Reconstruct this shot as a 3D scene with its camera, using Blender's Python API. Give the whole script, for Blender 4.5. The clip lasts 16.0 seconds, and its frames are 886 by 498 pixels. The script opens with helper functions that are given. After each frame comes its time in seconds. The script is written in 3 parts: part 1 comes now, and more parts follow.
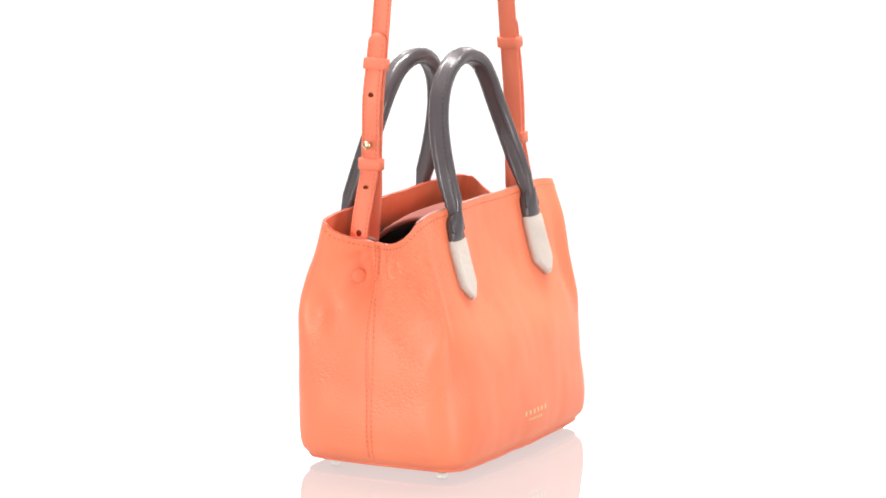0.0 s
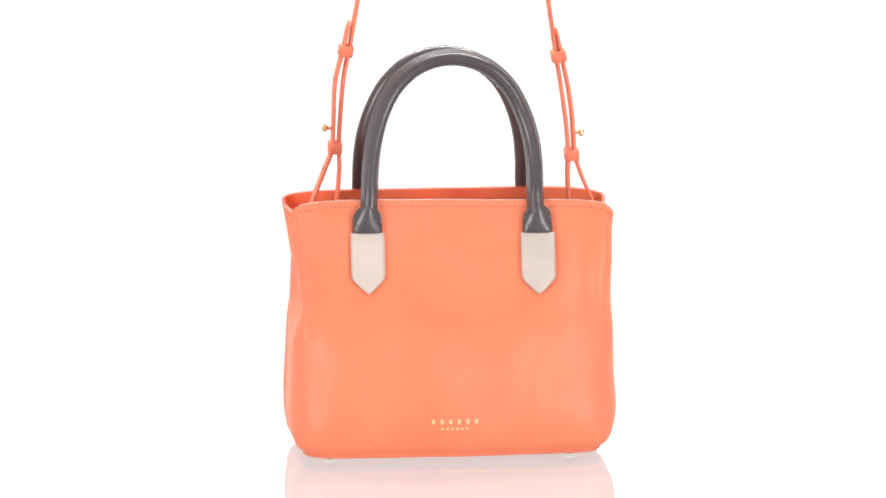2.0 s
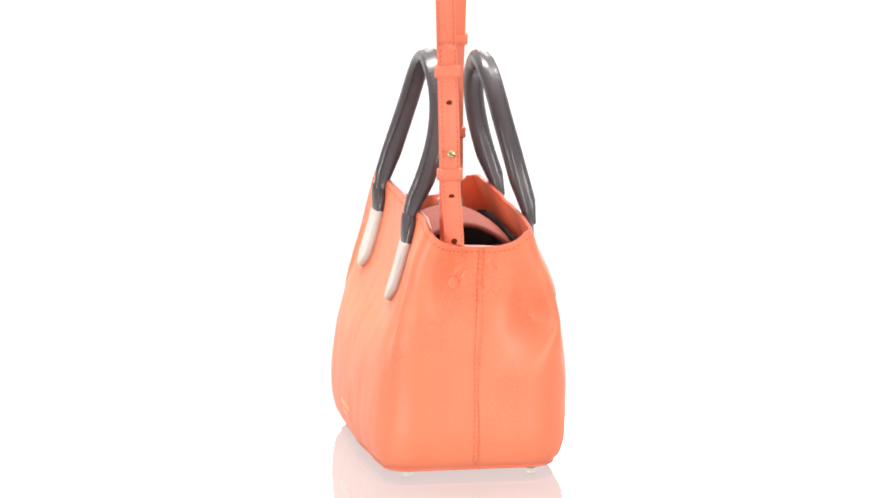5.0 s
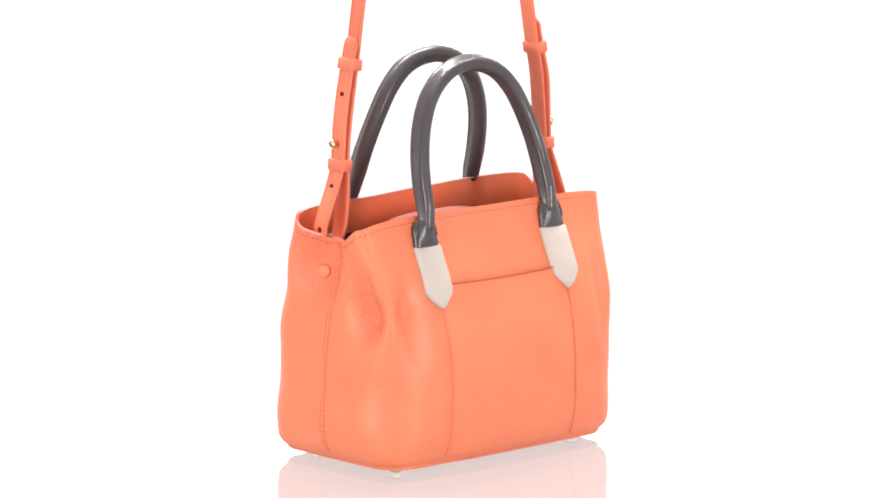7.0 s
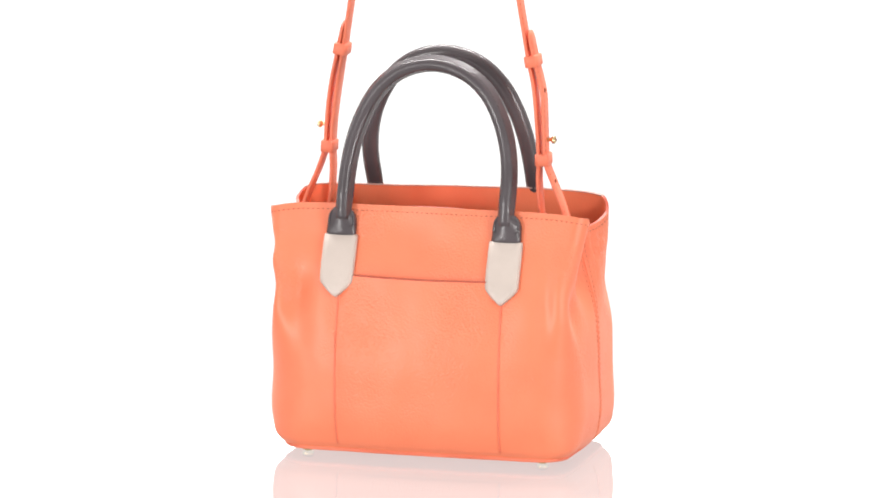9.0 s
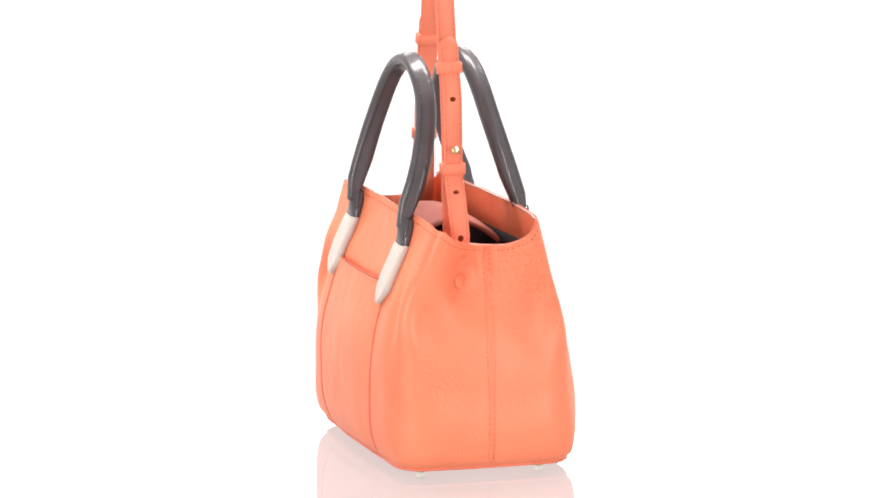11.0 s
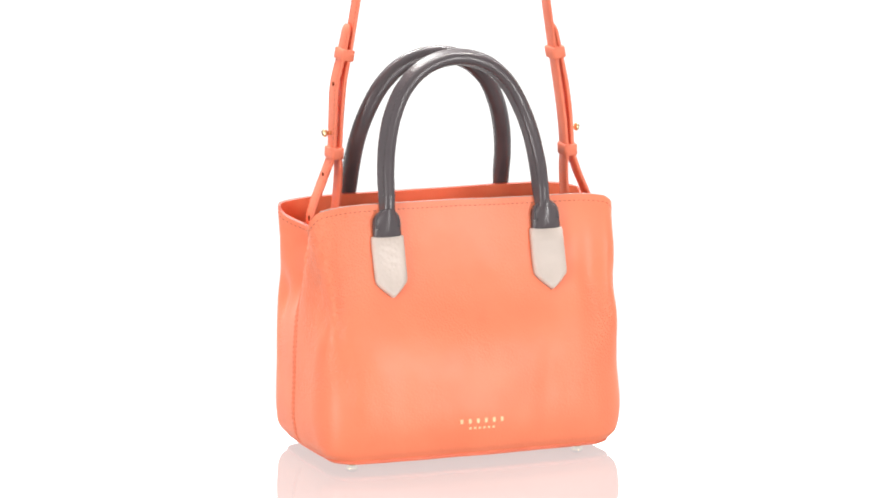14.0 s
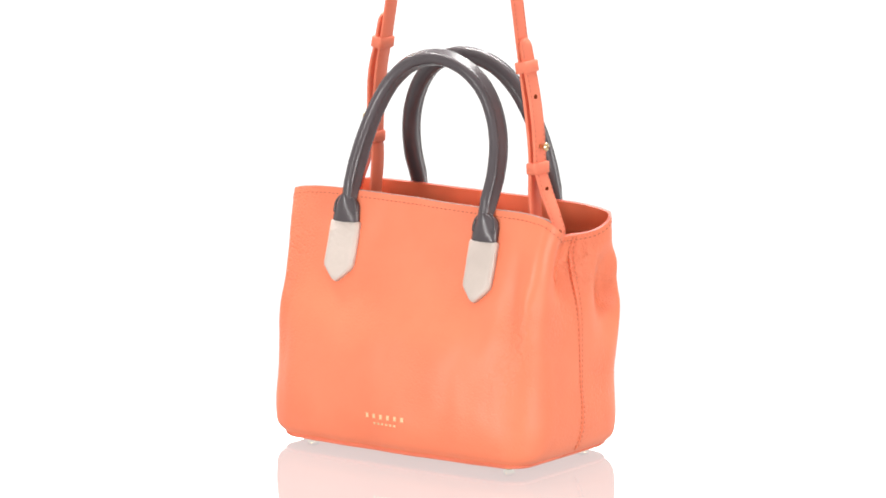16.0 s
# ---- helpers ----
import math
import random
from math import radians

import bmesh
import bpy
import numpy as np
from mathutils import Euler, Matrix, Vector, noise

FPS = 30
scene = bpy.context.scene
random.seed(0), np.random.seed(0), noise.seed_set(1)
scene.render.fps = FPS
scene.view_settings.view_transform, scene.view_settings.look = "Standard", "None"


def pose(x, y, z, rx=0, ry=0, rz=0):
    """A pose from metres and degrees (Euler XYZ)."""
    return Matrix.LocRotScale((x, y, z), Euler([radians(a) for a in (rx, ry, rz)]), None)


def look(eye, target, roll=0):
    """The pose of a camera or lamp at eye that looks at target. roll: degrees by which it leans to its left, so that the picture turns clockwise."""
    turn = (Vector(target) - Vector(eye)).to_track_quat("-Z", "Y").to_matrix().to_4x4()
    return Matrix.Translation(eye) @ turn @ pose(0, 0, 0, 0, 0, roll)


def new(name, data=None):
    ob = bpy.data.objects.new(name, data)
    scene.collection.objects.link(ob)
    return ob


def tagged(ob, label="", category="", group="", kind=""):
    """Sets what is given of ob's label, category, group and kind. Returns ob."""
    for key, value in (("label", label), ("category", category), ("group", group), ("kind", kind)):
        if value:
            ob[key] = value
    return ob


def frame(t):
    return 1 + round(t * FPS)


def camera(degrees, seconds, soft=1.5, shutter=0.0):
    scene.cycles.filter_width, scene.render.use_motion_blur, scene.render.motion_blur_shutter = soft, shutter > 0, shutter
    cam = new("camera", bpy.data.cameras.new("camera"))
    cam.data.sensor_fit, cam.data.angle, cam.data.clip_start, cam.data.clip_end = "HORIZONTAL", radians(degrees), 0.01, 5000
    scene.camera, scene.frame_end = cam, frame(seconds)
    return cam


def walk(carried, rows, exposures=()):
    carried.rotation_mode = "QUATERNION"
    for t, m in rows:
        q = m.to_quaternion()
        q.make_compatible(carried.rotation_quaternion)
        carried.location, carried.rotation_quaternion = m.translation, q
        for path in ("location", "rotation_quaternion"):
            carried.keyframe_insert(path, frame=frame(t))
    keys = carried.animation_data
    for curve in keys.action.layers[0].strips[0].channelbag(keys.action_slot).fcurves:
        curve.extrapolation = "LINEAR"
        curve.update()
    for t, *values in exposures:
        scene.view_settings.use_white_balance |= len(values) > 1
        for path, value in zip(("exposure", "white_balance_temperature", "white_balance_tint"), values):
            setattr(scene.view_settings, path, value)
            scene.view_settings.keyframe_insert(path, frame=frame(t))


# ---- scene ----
# ---- camera: a long lens on a tripod, about four metres from a turntable ----
cam = camera(8.767, 16.0, soft=1.8)
EYE = pose(0, -4.0907, 0.8966, 79.568, 0, 0.0205) @ pose(0, 0, 0, 0, 0, 0.06)
walk(cam, [(0.0, EYE), (16.0, EYE)])

# ---- light: a white tent round the table, two softboxes and one overhead ----
world = bpy.data.worlds.new("white_tent")
scene.world = world
world.use_nodes = True
world.node_tree.nodes["Background"].inputs["Color"].default_value = (1.0, 0.99, 0.985, 1)
world.node_tree.nodes["Background"].inputs["Strength"].default_value = 0.76


def softbox(name, eye, target, sx, sy, watts):
    lamp = bpy.data.lights.new(name, "AREA")
    lamp.shape, lamp.size, lamp.size_y, lamp.energy = "RECTANGLE", sx, sy, watts
    lamp.color = (1.0, 0.985, 0.97)
    ob = new(name, lamp)
    ob.matrix_world = look(eye, target)
    return ob


softbox("softbox_overhead", (0.0, -0.3, 2.4), (0, 0, 0.1), 1.6, 1.6, 6)
softbox("softbox_left", (-1.9, -2.2, 0.42), (0, 0, 0.10), 0.5, 0.8, 30)
softbox("softbox_right", (1.9, -2.2, 0.42), (0, 0, 0.10), 0.5, 0.8, 28)
softbox("softbox_backdrop", (0.0, 1.6, 3.6), (0, 4.4, 1.0), 4.0, 1.0, 1200)
scene.view_settings.exposure = 0.1


# ---- materials ----
def material(name):
    m = bpy.data.materials.new(name)
    m.use_nodes = True
    nt = m.node_tree
    return m, nt, nt.nodes["Principled BSDF"]


def leather(name, base, dark, rough, spec=0.4, grain=680.0, relief=0.68, depth=0.0012, taut=False):
    """Pebbled leather: cells of grain, a softer unevenness and slight tone changes."""
    m, nt, p = material(name)
    n, l = nt.nodes, nt.links
    co = n.new("ShaderNodeTexCoord")
    cells = n.new("ShaderNodeTexVoronoi")
    cells.feature, cells.inputs["Scale"].default_value = "SMOOTH_F1", grain
    wav = n.new("ShaderNodeTexNoise")
    wav.inputs["Scale"].default_value, wav.inputs["Detail"].default_value = 120.0, 3.0
    mixv = n.new("ShaderNodeMixRGB")
    mixv.inputs["Fac"].default_value = 0.0012
    l.new(co.outputs["Object"], wav.inputs["Vector"])
    l.new(co.outputs["Object"], mixv.inputs["Color1"])
    l.new(wav.outputs["Color"], mixv.inputs["Color2"])
    l.new(mixv.outputs["Color"], cells.inputs["Vector"])
    tone = n.new("ShaderNodeTexNoise")
    tone.inputs["Scale"].default_value, tone.inputs["Detail"].default_value = 26.0, 4.0
    l.new(co.outputs["Object"], tone.inputs["Vector"])
    ramp = n.new("ShaderNodeMapRange")
    ramp.inputs["From Min"].default_value, ramp.inputs["From Max"].default_value = 0.35, 0.65
    l.new(tone.outputs["Fac"], ramp.inputs["Value"])
    mix = n.new("ShaderNodeMixRGB")
    mix.inputs["Color1"].default_value, mix.inputs["Color2"].default_value = (*dark, 1), (*base, 1)
    l.new(ramp.outputs["Result"], mix.inputs["Fac"])
    l.new(mix.outputs["Color"], p.inputs["Base Color"])
    patchy = n.new("ShaderNodeTexNoise")
    patchy.inputs["Scale"].default_value, patchy.inputs["Detail"].default_value = 18.0, 2.0
    l.new(co.outputs["Object"], patchy.inputs["Vector"])
    amount = n.new("ShaderNodeMath")
    amount.operation = "MULTIPLY"
    where = n.new("ShaderNodeMapRange")
    where.inputs["From Min"].default_value, where.inputs["From Max"].default_value = 0.42, 0.66
    where.inputs["To Min"].default_value, where.inputs["To Max"].default_value = 0.04, 1.1
    l.new(patchy.outputs["Fac"], where.inputs["Value"])
    l.new(where.outputs["Result"], amount.inputs[0])
    l.new(cells.outputs["Distance"], amount.inputs[1])
    grain_out = amount.outputs["Value"]
    if taut:
        # stretched smooth over the front and towards the base, loose and pebbly on the ends and the back
        axes, side, ends, rear = n.new("ShaderNodeSeparateXYZ"), n.new("ShaderNodeMath"), n.new("ShaderNodeMapRange"), n.new("ShaderNodeMapRange")
        most, scaled = n.new("ShaderNodeMath"), n.new("ShaderNodeMath")
        side.operation, most.operation, scaled.operation = "ABSOLUTE", "MAXIMUM", "MULTIPLY"
        l.new(co.outputs["Object"], axes.inputs["Vector"])
        l.new(axes.outputs["X"], side.inputs[0])
        l.new(side.outputs["Value"], ends.inputs["Value"])
        l.new(axes.outputs["Y"], rear.inputs["Value"])
        for node, a, b, c, d in ((ends, 0.080, 0.106, 0.40, 1.25), (rear, 0.02, 0.06, 0.40, 0.75)):
            node.inputs["From Min"].default_value, node.inputs["From Max"].default_value = a, b
            node.inputs["To Min"].default_value, node.inputs["To Max"].default_value = c, d
        l.new(ends.outputs["Result"], most.inputs[0])
        l.new(rear.outputs["Result"], most.inputs[1])
        l.new(grain_out, scaled.inputs[0])
        l.new(most.outputs["Value"], scaled.inputs[1])
        low, pulled = n.new("ShaderNodeMapRange"), n.new("ShaderNodeMath")
        low.inputs["From Min"].default_value, low.inputs["From Max"].default_value = 0.035, 0.115
        low.inputs["To Min"].default_value, low.inputs["To Max"].default_value = 0.35, 1.0
        pulled.operation = "MULTIPLY"
        l.new(axes.outputs["Z"], low.inputs["Value"])
        l.new(scaled.outputs["Value"], pulled.inputs[0])
        l.new(low.outputs["Result"], pulled.inputs[1])
        grain_out = pulled.outputs["Value"]
    bump = n.new("ShaderNodeBump")
    bump.inputs["Strength"].default_value, bump.inputs["Distance"].default_value = relief, depth
    bump.invert = True
    l.new(grain_out, bump.inputs["Height"])
    fold = n.new("ShaderNodeTexNoise")
    fold.inputs["Scale"].default_value, fold.inputs["Detail"].default_value, fold.inputs["Distortion"].default_value = 75.0, 4.0, 0.8
    l.new(co.outputs["Object"], fold.inputs["Vector"])
    soft = n.new("ShaderNodeBump")
    soft.inputs["Strength"].default_value, soft.inputs["Distance"].default_value = 0.10 * relief, 0.0020
    l.new(fold.outputs["Fac"], soft.inputs["Height"])
    l.new(soft.outputs["Normal"], bump.inputs["Normal"])
    l.new(bump.outputs["Normal"], p.inputs["Normal"])
    p.inputs["Roughness"].default_value = rough
    p.inputs["Specular IOR Level"].default_value = spec
    return m


def plain(name, color, rough, metal=0.0, vary=0.1, scale=60.0):
    m, nt, p = material(name)
    n, l = nt.nodes, nt.links
    co, tone, mix = n.new("ShaderNodeTexCoord"), n.new("ShaderNodeTexNoise"), n.new("ShaderNodeMixRGB")
    tone.inputs["Scale"].default_value = scale
    l.new(co.outputs["Object"], tone.inputs["Vector"])
    l.new(tone.outputs["Fac"], mix.inputs["Fac"])
    mix.inputs["Color1"].default_value = (*[c * (1 - vary) for c in color], 1)
    mix.inputs["Color2"].default_value = (*color, 1)
    l.new(mix.outputs["Color"], p.inputs["Base Color"])
    p.inputs["Roughness"].default_value, p.inputs["Metallic"].default_value = rough, metal
    return m


ORANGE = leather("coral_orange_leather", (0.88, 0.226, 0.110), (0.85, 0.207, 0.098), 0.43, 0.5, relief=0.85, taut=True)
STRAPPY = leather("coral_strap_leather", (0.84, 0.212, 0.118), (0.79, 0.188, 0.102), 0.5, grain=1300.0)
CHARCOAL = leather("charcoal_leather", (0.084, 0.069, 0.074), (0.066, 0.054, 0.058), 0.26, 0.5, grain=1600.0, relief=0.12)
BEIGE = leather("pale_beige_patent", (0.63, 0.535, 0.475), (0.55, 0.465, 0.412), 0.36, 0.45, grain=300.0, relief=0.75)
ROSE = leather("rose_suede_facing", (0.36, 0.115, 0.09), (0.31, 0.095, 0.072), 0.7, 0.2, relief=0.2)
FACING = leather("smooth_coral_facing", (0.87, 0.225, 0.112), (0.83, 0.205, 0.100), 0.5, 0.35, grain=900.0, relief=0.12)
LINING = plain("dark_lining_cloth", (0.035, 0.028, 0.028), 0.85)
THREAD = plain("rust_orange_thread", (0.50, 0.095, 0.042), 0.6)
SEAM_THREAD = plain("coral_thread", (0.69, 0.155, 0.070), 0.6)
DARK_THREAD = plain("black_thread", (0.02, 0.017, 0.018), 0.5)
PALE = plain("white_edge_paint", (0.55, 0.36, 0.31), 0.5)
EDGE = plain("orange_edge_paint_hem_shade", (0.48, 0.075, 0.035), 0.5)
BRASS = plain("pale_brass", (0.80, 0.62, 0.36), 0.14, 1.0)
STEEL = plain("nickel_ring", (0.42, 0.40, 0.37), 0.35, 1.0)
GILT = plain("gilt_foil", (0.84, 0.62, 0.36), 0.5, 0.35)
HOLE = plain("hole_shade_dark", (0.16, 0.026, 0.008), 1.0)
HOLE.node_tree.nodes["Principled BSDF"].inputs["Specular IOR Level"].default_value = 0.05
ACRYLIC, _nt, _p = material("glowing_acrylic")
_tone = _nt.nodes.new("ShaderNodeTexNoise")
_tone.inputs["Scale"].default_value = 1.5
_mix = _nt.nodes.new("ShaderNodeMixRGB")
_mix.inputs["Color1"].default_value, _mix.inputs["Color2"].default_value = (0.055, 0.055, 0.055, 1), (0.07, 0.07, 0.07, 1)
_nt.links.new(_tone.outputs["Fac"], _mix.inputs["Fac"])
_nt.links.new(_mix.outputs["Color"], _p.inputs["Base Color"])
_p.inputs["Roughness"].default_value = 0.035
_p.inputs["IOR"].default_value = 1.7
# added glow over a dark base keeps table and wall white, with little shade
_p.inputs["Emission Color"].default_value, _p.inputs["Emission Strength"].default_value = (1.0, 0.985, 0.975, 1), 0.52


# ---- mesh helpers ----
def part(name, bm, mat, parent=None, label="", smooth=True):
    me = bpy.data.meshes.new(name)
    bmesh.ops.recalc_face_normals(bm, faces=bm.faces)
    bm.to_mesh(me)
    bm.free()
    for f in me.polygons:
        f.use_smooth = smooth
    me.materials.append(mat)
    ob = new(name, me)
    if parent:
        ob.parent = parent
    if label:
        tagged(ob, label)
    return ob


def thru(xs, ys, x):
    """A smooth curve through the given points."""
    xs, ys, x = np.asarray(xs, float), np.asarray(ys, float), np.asarray(x, float)
    m = np.gradient(ys, xs)
    i = np.clip(np.searchsorted(xs, x) - 1, 0, len(xs) - 2)
    h = xs[i + 1] - xs[i]
    u = np.clip((x - xs[i]) / h, 0, 1)
    return ((1 + 2 * u) * (1 - u) ** 2 * ys[i] + u * (1 - u) ** 2 * h * m[i]
            + u * u * (3 - 2 * u) * ys[i + 1] + u * u * (u - 1) * h * m[i + 1])


def resample(points, step):
    """Even points on a smooth curve through the given ones."""
    p = np.array(points, float)
    d = np.r_[0, np.cumsum(np.linalg.norm(np.diff(p, axis=0), axis=1))]
    k = np.linspace(0, d[-1], max(4, int(d[-1] / step)))
    return np.stack([thru(d, p[:, i], k) for i in range(p.shape[1])], 1)


def grid_faces(bm, rows, closed=False):
    n = len(rows[0])
    for a, b in zip(rows, rows[1:]):
        for i in range(n if closed else n - 1):
            j = (i + 1) % n
            bm.faces.new((a[i], a[j], b[j], b[i]))


def sweep(path, profile, up, caps=True):
    """Carry a closed profile (sideways, upward) along a path; up is the upward direction at each point."""
    bm = bmesh.new()
    path = [Vector(p) for p in path]
    rows = []
    for i, p in enumerate(path):
        d = (path[min(i + 1, len(path) - 1)] - path[max(i - 1, 0)]).normalized()
        u = Vector(up(i, p, d))
        side = d.cross(u).normalized()
        u = side.cross(d).normalized()
        pr = profile(i) if callable(profile) else profile
        rows.append([bm.verts.new(p + side * a + u * b) for a, b in pr])
    grid_faces(bm, rows, True)
    if caps:
        bm.faces.new(rows[0])
        bm.faces.new(rows[-1])
    return bm


def ring_profile(r, n=10):
    return [(r * math.cos(2 * math.pi * i / n), r * math.sin(2 * math.pi * i / n)) for i in range(n)]


def add_dash(bm, a, b, r):
    """A short stitch from a to b, proud of the leather."""
    a, b = Vector(a), Vector(b)
    d = (b - a).normalized()
    u = d.orthogonal().normalized()
    w = d.cross(u)
    rows = []
    for f, k in ((0.0, 0.45), (0.2, 1.0), (0.8, 1.0), (1.0, 0.45)):
        c = a.lerp(b, f)
        rows.append([bm.verts.new(c + (u * math.cos(q) + w * math.sin(q)) * r * k) for q in (0.0, 1.571, 3.142, 4.712)])
    grid_faces(bm, rows, True)
    bm.faces.new(rows[0])
    bm.faces.new(rows[-1])


def dashes(points, step=0.004, fill=0.62, r=0.00035):
    """A row of stitches along a line of points."""
    p = resample(points, step)
    bm = bmesh.new()
    for a, b in zip(p, p[1:]):
        a, b = Vector(a), Vector(b)
        add_dash(bm, a, a.lerp(b, fill), r)
    return bm


def dome(r, h, n=20, rings=6):
    """A low rounded stud standing on z = 0."""
    bm = bmesh.new()
    rows = [[bm.verts.new((r * math.cos(q) * math.cos(e), r * math.sin(q) * math.cos(e), h * math.sin(e)))
             for q in [2 * math.pi * i / n for i in range(n)]] for e in [math.pi / 2 * k / rings for k in range(rings)]]
    grid_faces(bm, rows, True)
    top = bm.verts.new((0, 0, h))
    for i in range(n):
        bm.faces.new((rows[-1][i], rows[-1][(i + 1) % n], top))
    bm.faces.new(rows[0])
    return bm


# ---- the white sweep: table top that curves up into the wall ----
def sweep_backdrop():
    bm = bmesh.new()
    line = [(-9.0, 0.0), (-4.0, 0.0), (-1.0, 0.0), (1.0, 0.0), (3.2, 0.0)]
    line += [(3.2 + 1.4 * math.sin(a), 1.4 - 1.4 * math.cos(a)) for a in [math.pi / 2 * k / 14 for k in range(1, 15)]]
    line += [(4.6, 4.5)]
    rows = [[bm.verts.new((x, y, z)) for x in (-6.0, -2.0, 0.0, 2.0, 6.0)] for y, z in line]
    grid_faces(bm, rows)
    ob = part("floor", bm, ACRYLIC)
    thick = ob.modifiers.new("thickness", "SOLIDIFY")
    thick.thickness, thick.offset = 0.02, 1.0
    return tagged(ob, "glossy acrylic sweep curving up into a backdrop, white from an added glow", "floor", kind="structure")


sweep_backdrop()

# ---- the handbag: front towards -y, its feet on z = 0, turning about the z axis ----
RIM_F, RIM_B, RIM_END = (0.1858, 0.1792), (0.1812, 0.1762), 0.1645
YM = 0.002


def half_width(s, side):
    if side < 0:
        return thru([0.039, 0.055, 0.08, 0.13, 0.38, 0.63, 0.72, 0.85, 0.93, 1.0], [0.1062, 0.1098, 0.1128, 0.1148, 0.1150, 0.1138, 0.1138, 0.1148, 0.1160, 0.1174], s)
    return thru([0.039, 0.055, 0.08, 0.13, 0.38, 0.63, 0.72, 0.85, 0.93, 1.0], [0.1078, 0.1115, 0.1150, 0.1180, 0.1180, 0.1165, 0.1165, 0.1180, 0.1200, 0.1226], s)


def draw_in(x, y, s):
    """The back corners are drawn in further than the front ones, most at two thirds of the height."""
    w = min(1.0, max(0.0, (y - YM) / 0.055))
    e = min(1.0, max(0.0, (abs(x) - 0.068) / 0.038))
    w, e = w * w * (3 - 2 * w), e * e * (3 - 2 * e)
    at = [0.0, 0.12, 0.35, 0.47, 0.58, 0.70, 0.82, 0.93, 1.0]
    k = thru(at, [0.0026, 0.0028, 0.0030, 0.0040, 0.0060, 0.0075, 0.0050, 0.0010, 0.0], s) if x < 0 else thru(at, [0.0, 0.0002, 0.0005, 0.0010, 0.0025, 0.0040, 0.0030, 0.0, 0.0], s)
    return x - math.copysign(float(k) * w * e, x)


def y_front(x, s):
    edge = thru([0.042, 0.058, 0.1, 0.3, 0.52, 0.65, 0.75, 0.88, 1.0], [0.0604, 0.0630, 0.0650, 0.0658, 0.0618, 0.0545, 0.0483, 0.0410, 0.0345], s)
    swell = thru([0.03, 0.1, 0.2, 0.35, 0.5, 0.65, 0.86, 1.0], [0.004, 0.0060, 0.0065, 0.005, 0.0012, -0.0050, -0.0055, -0.0020], s)
    edge = edge - thru([0.0, 0.55, 0.7, 0.85, 0.95, 1.0], [0.02, 0.026, 0.0, -0.012, 0.008, 0.02], s) * np.maximum(x, 0.0)
    lean = np.where(swell < 0, 1 + 2.2 * x, 1.0)
    return -(edge + swell * lean * (1 - (np.abs(x) / 0.118) ** 2.2))


def y_back(x, s):
    edge = thru([0.042, 0.058, 0.1, 0.3, 0.45, 0.65, 0.75, 0.88, 1.0], [0.0598, 0.0624, 0.0646, 0.0665, 0.0678, 0.0668, 0.0610, 0.0492, 0.0415], s)
    swell = thru([0.03, 0.1, 0.22, 0.35, 0.47, 0.65, 0.88, 1.0], [0.005, 0.0080, 0.0100, 0.0100, 0.0068, -0.0020, -0.0012, 0.001], s)
    return edge + 0.014 * np.maximum(-x - 0.02, 0.0) + swell * (1 - (np.abs(x) / 0.118) ** 2.2)


def rim_height(x, y, front):
    mid, corner = RIM_F if front else RIM_B
    q = min(1.0, abs(y - YM) / 0.035)
    q = q ** 2.6
    over = max(0.0, 1 - (abs(x) / 0.119) ** 8)
    return RIM_END + (corner - RIM_END) * q + (mid - corner) * over * q


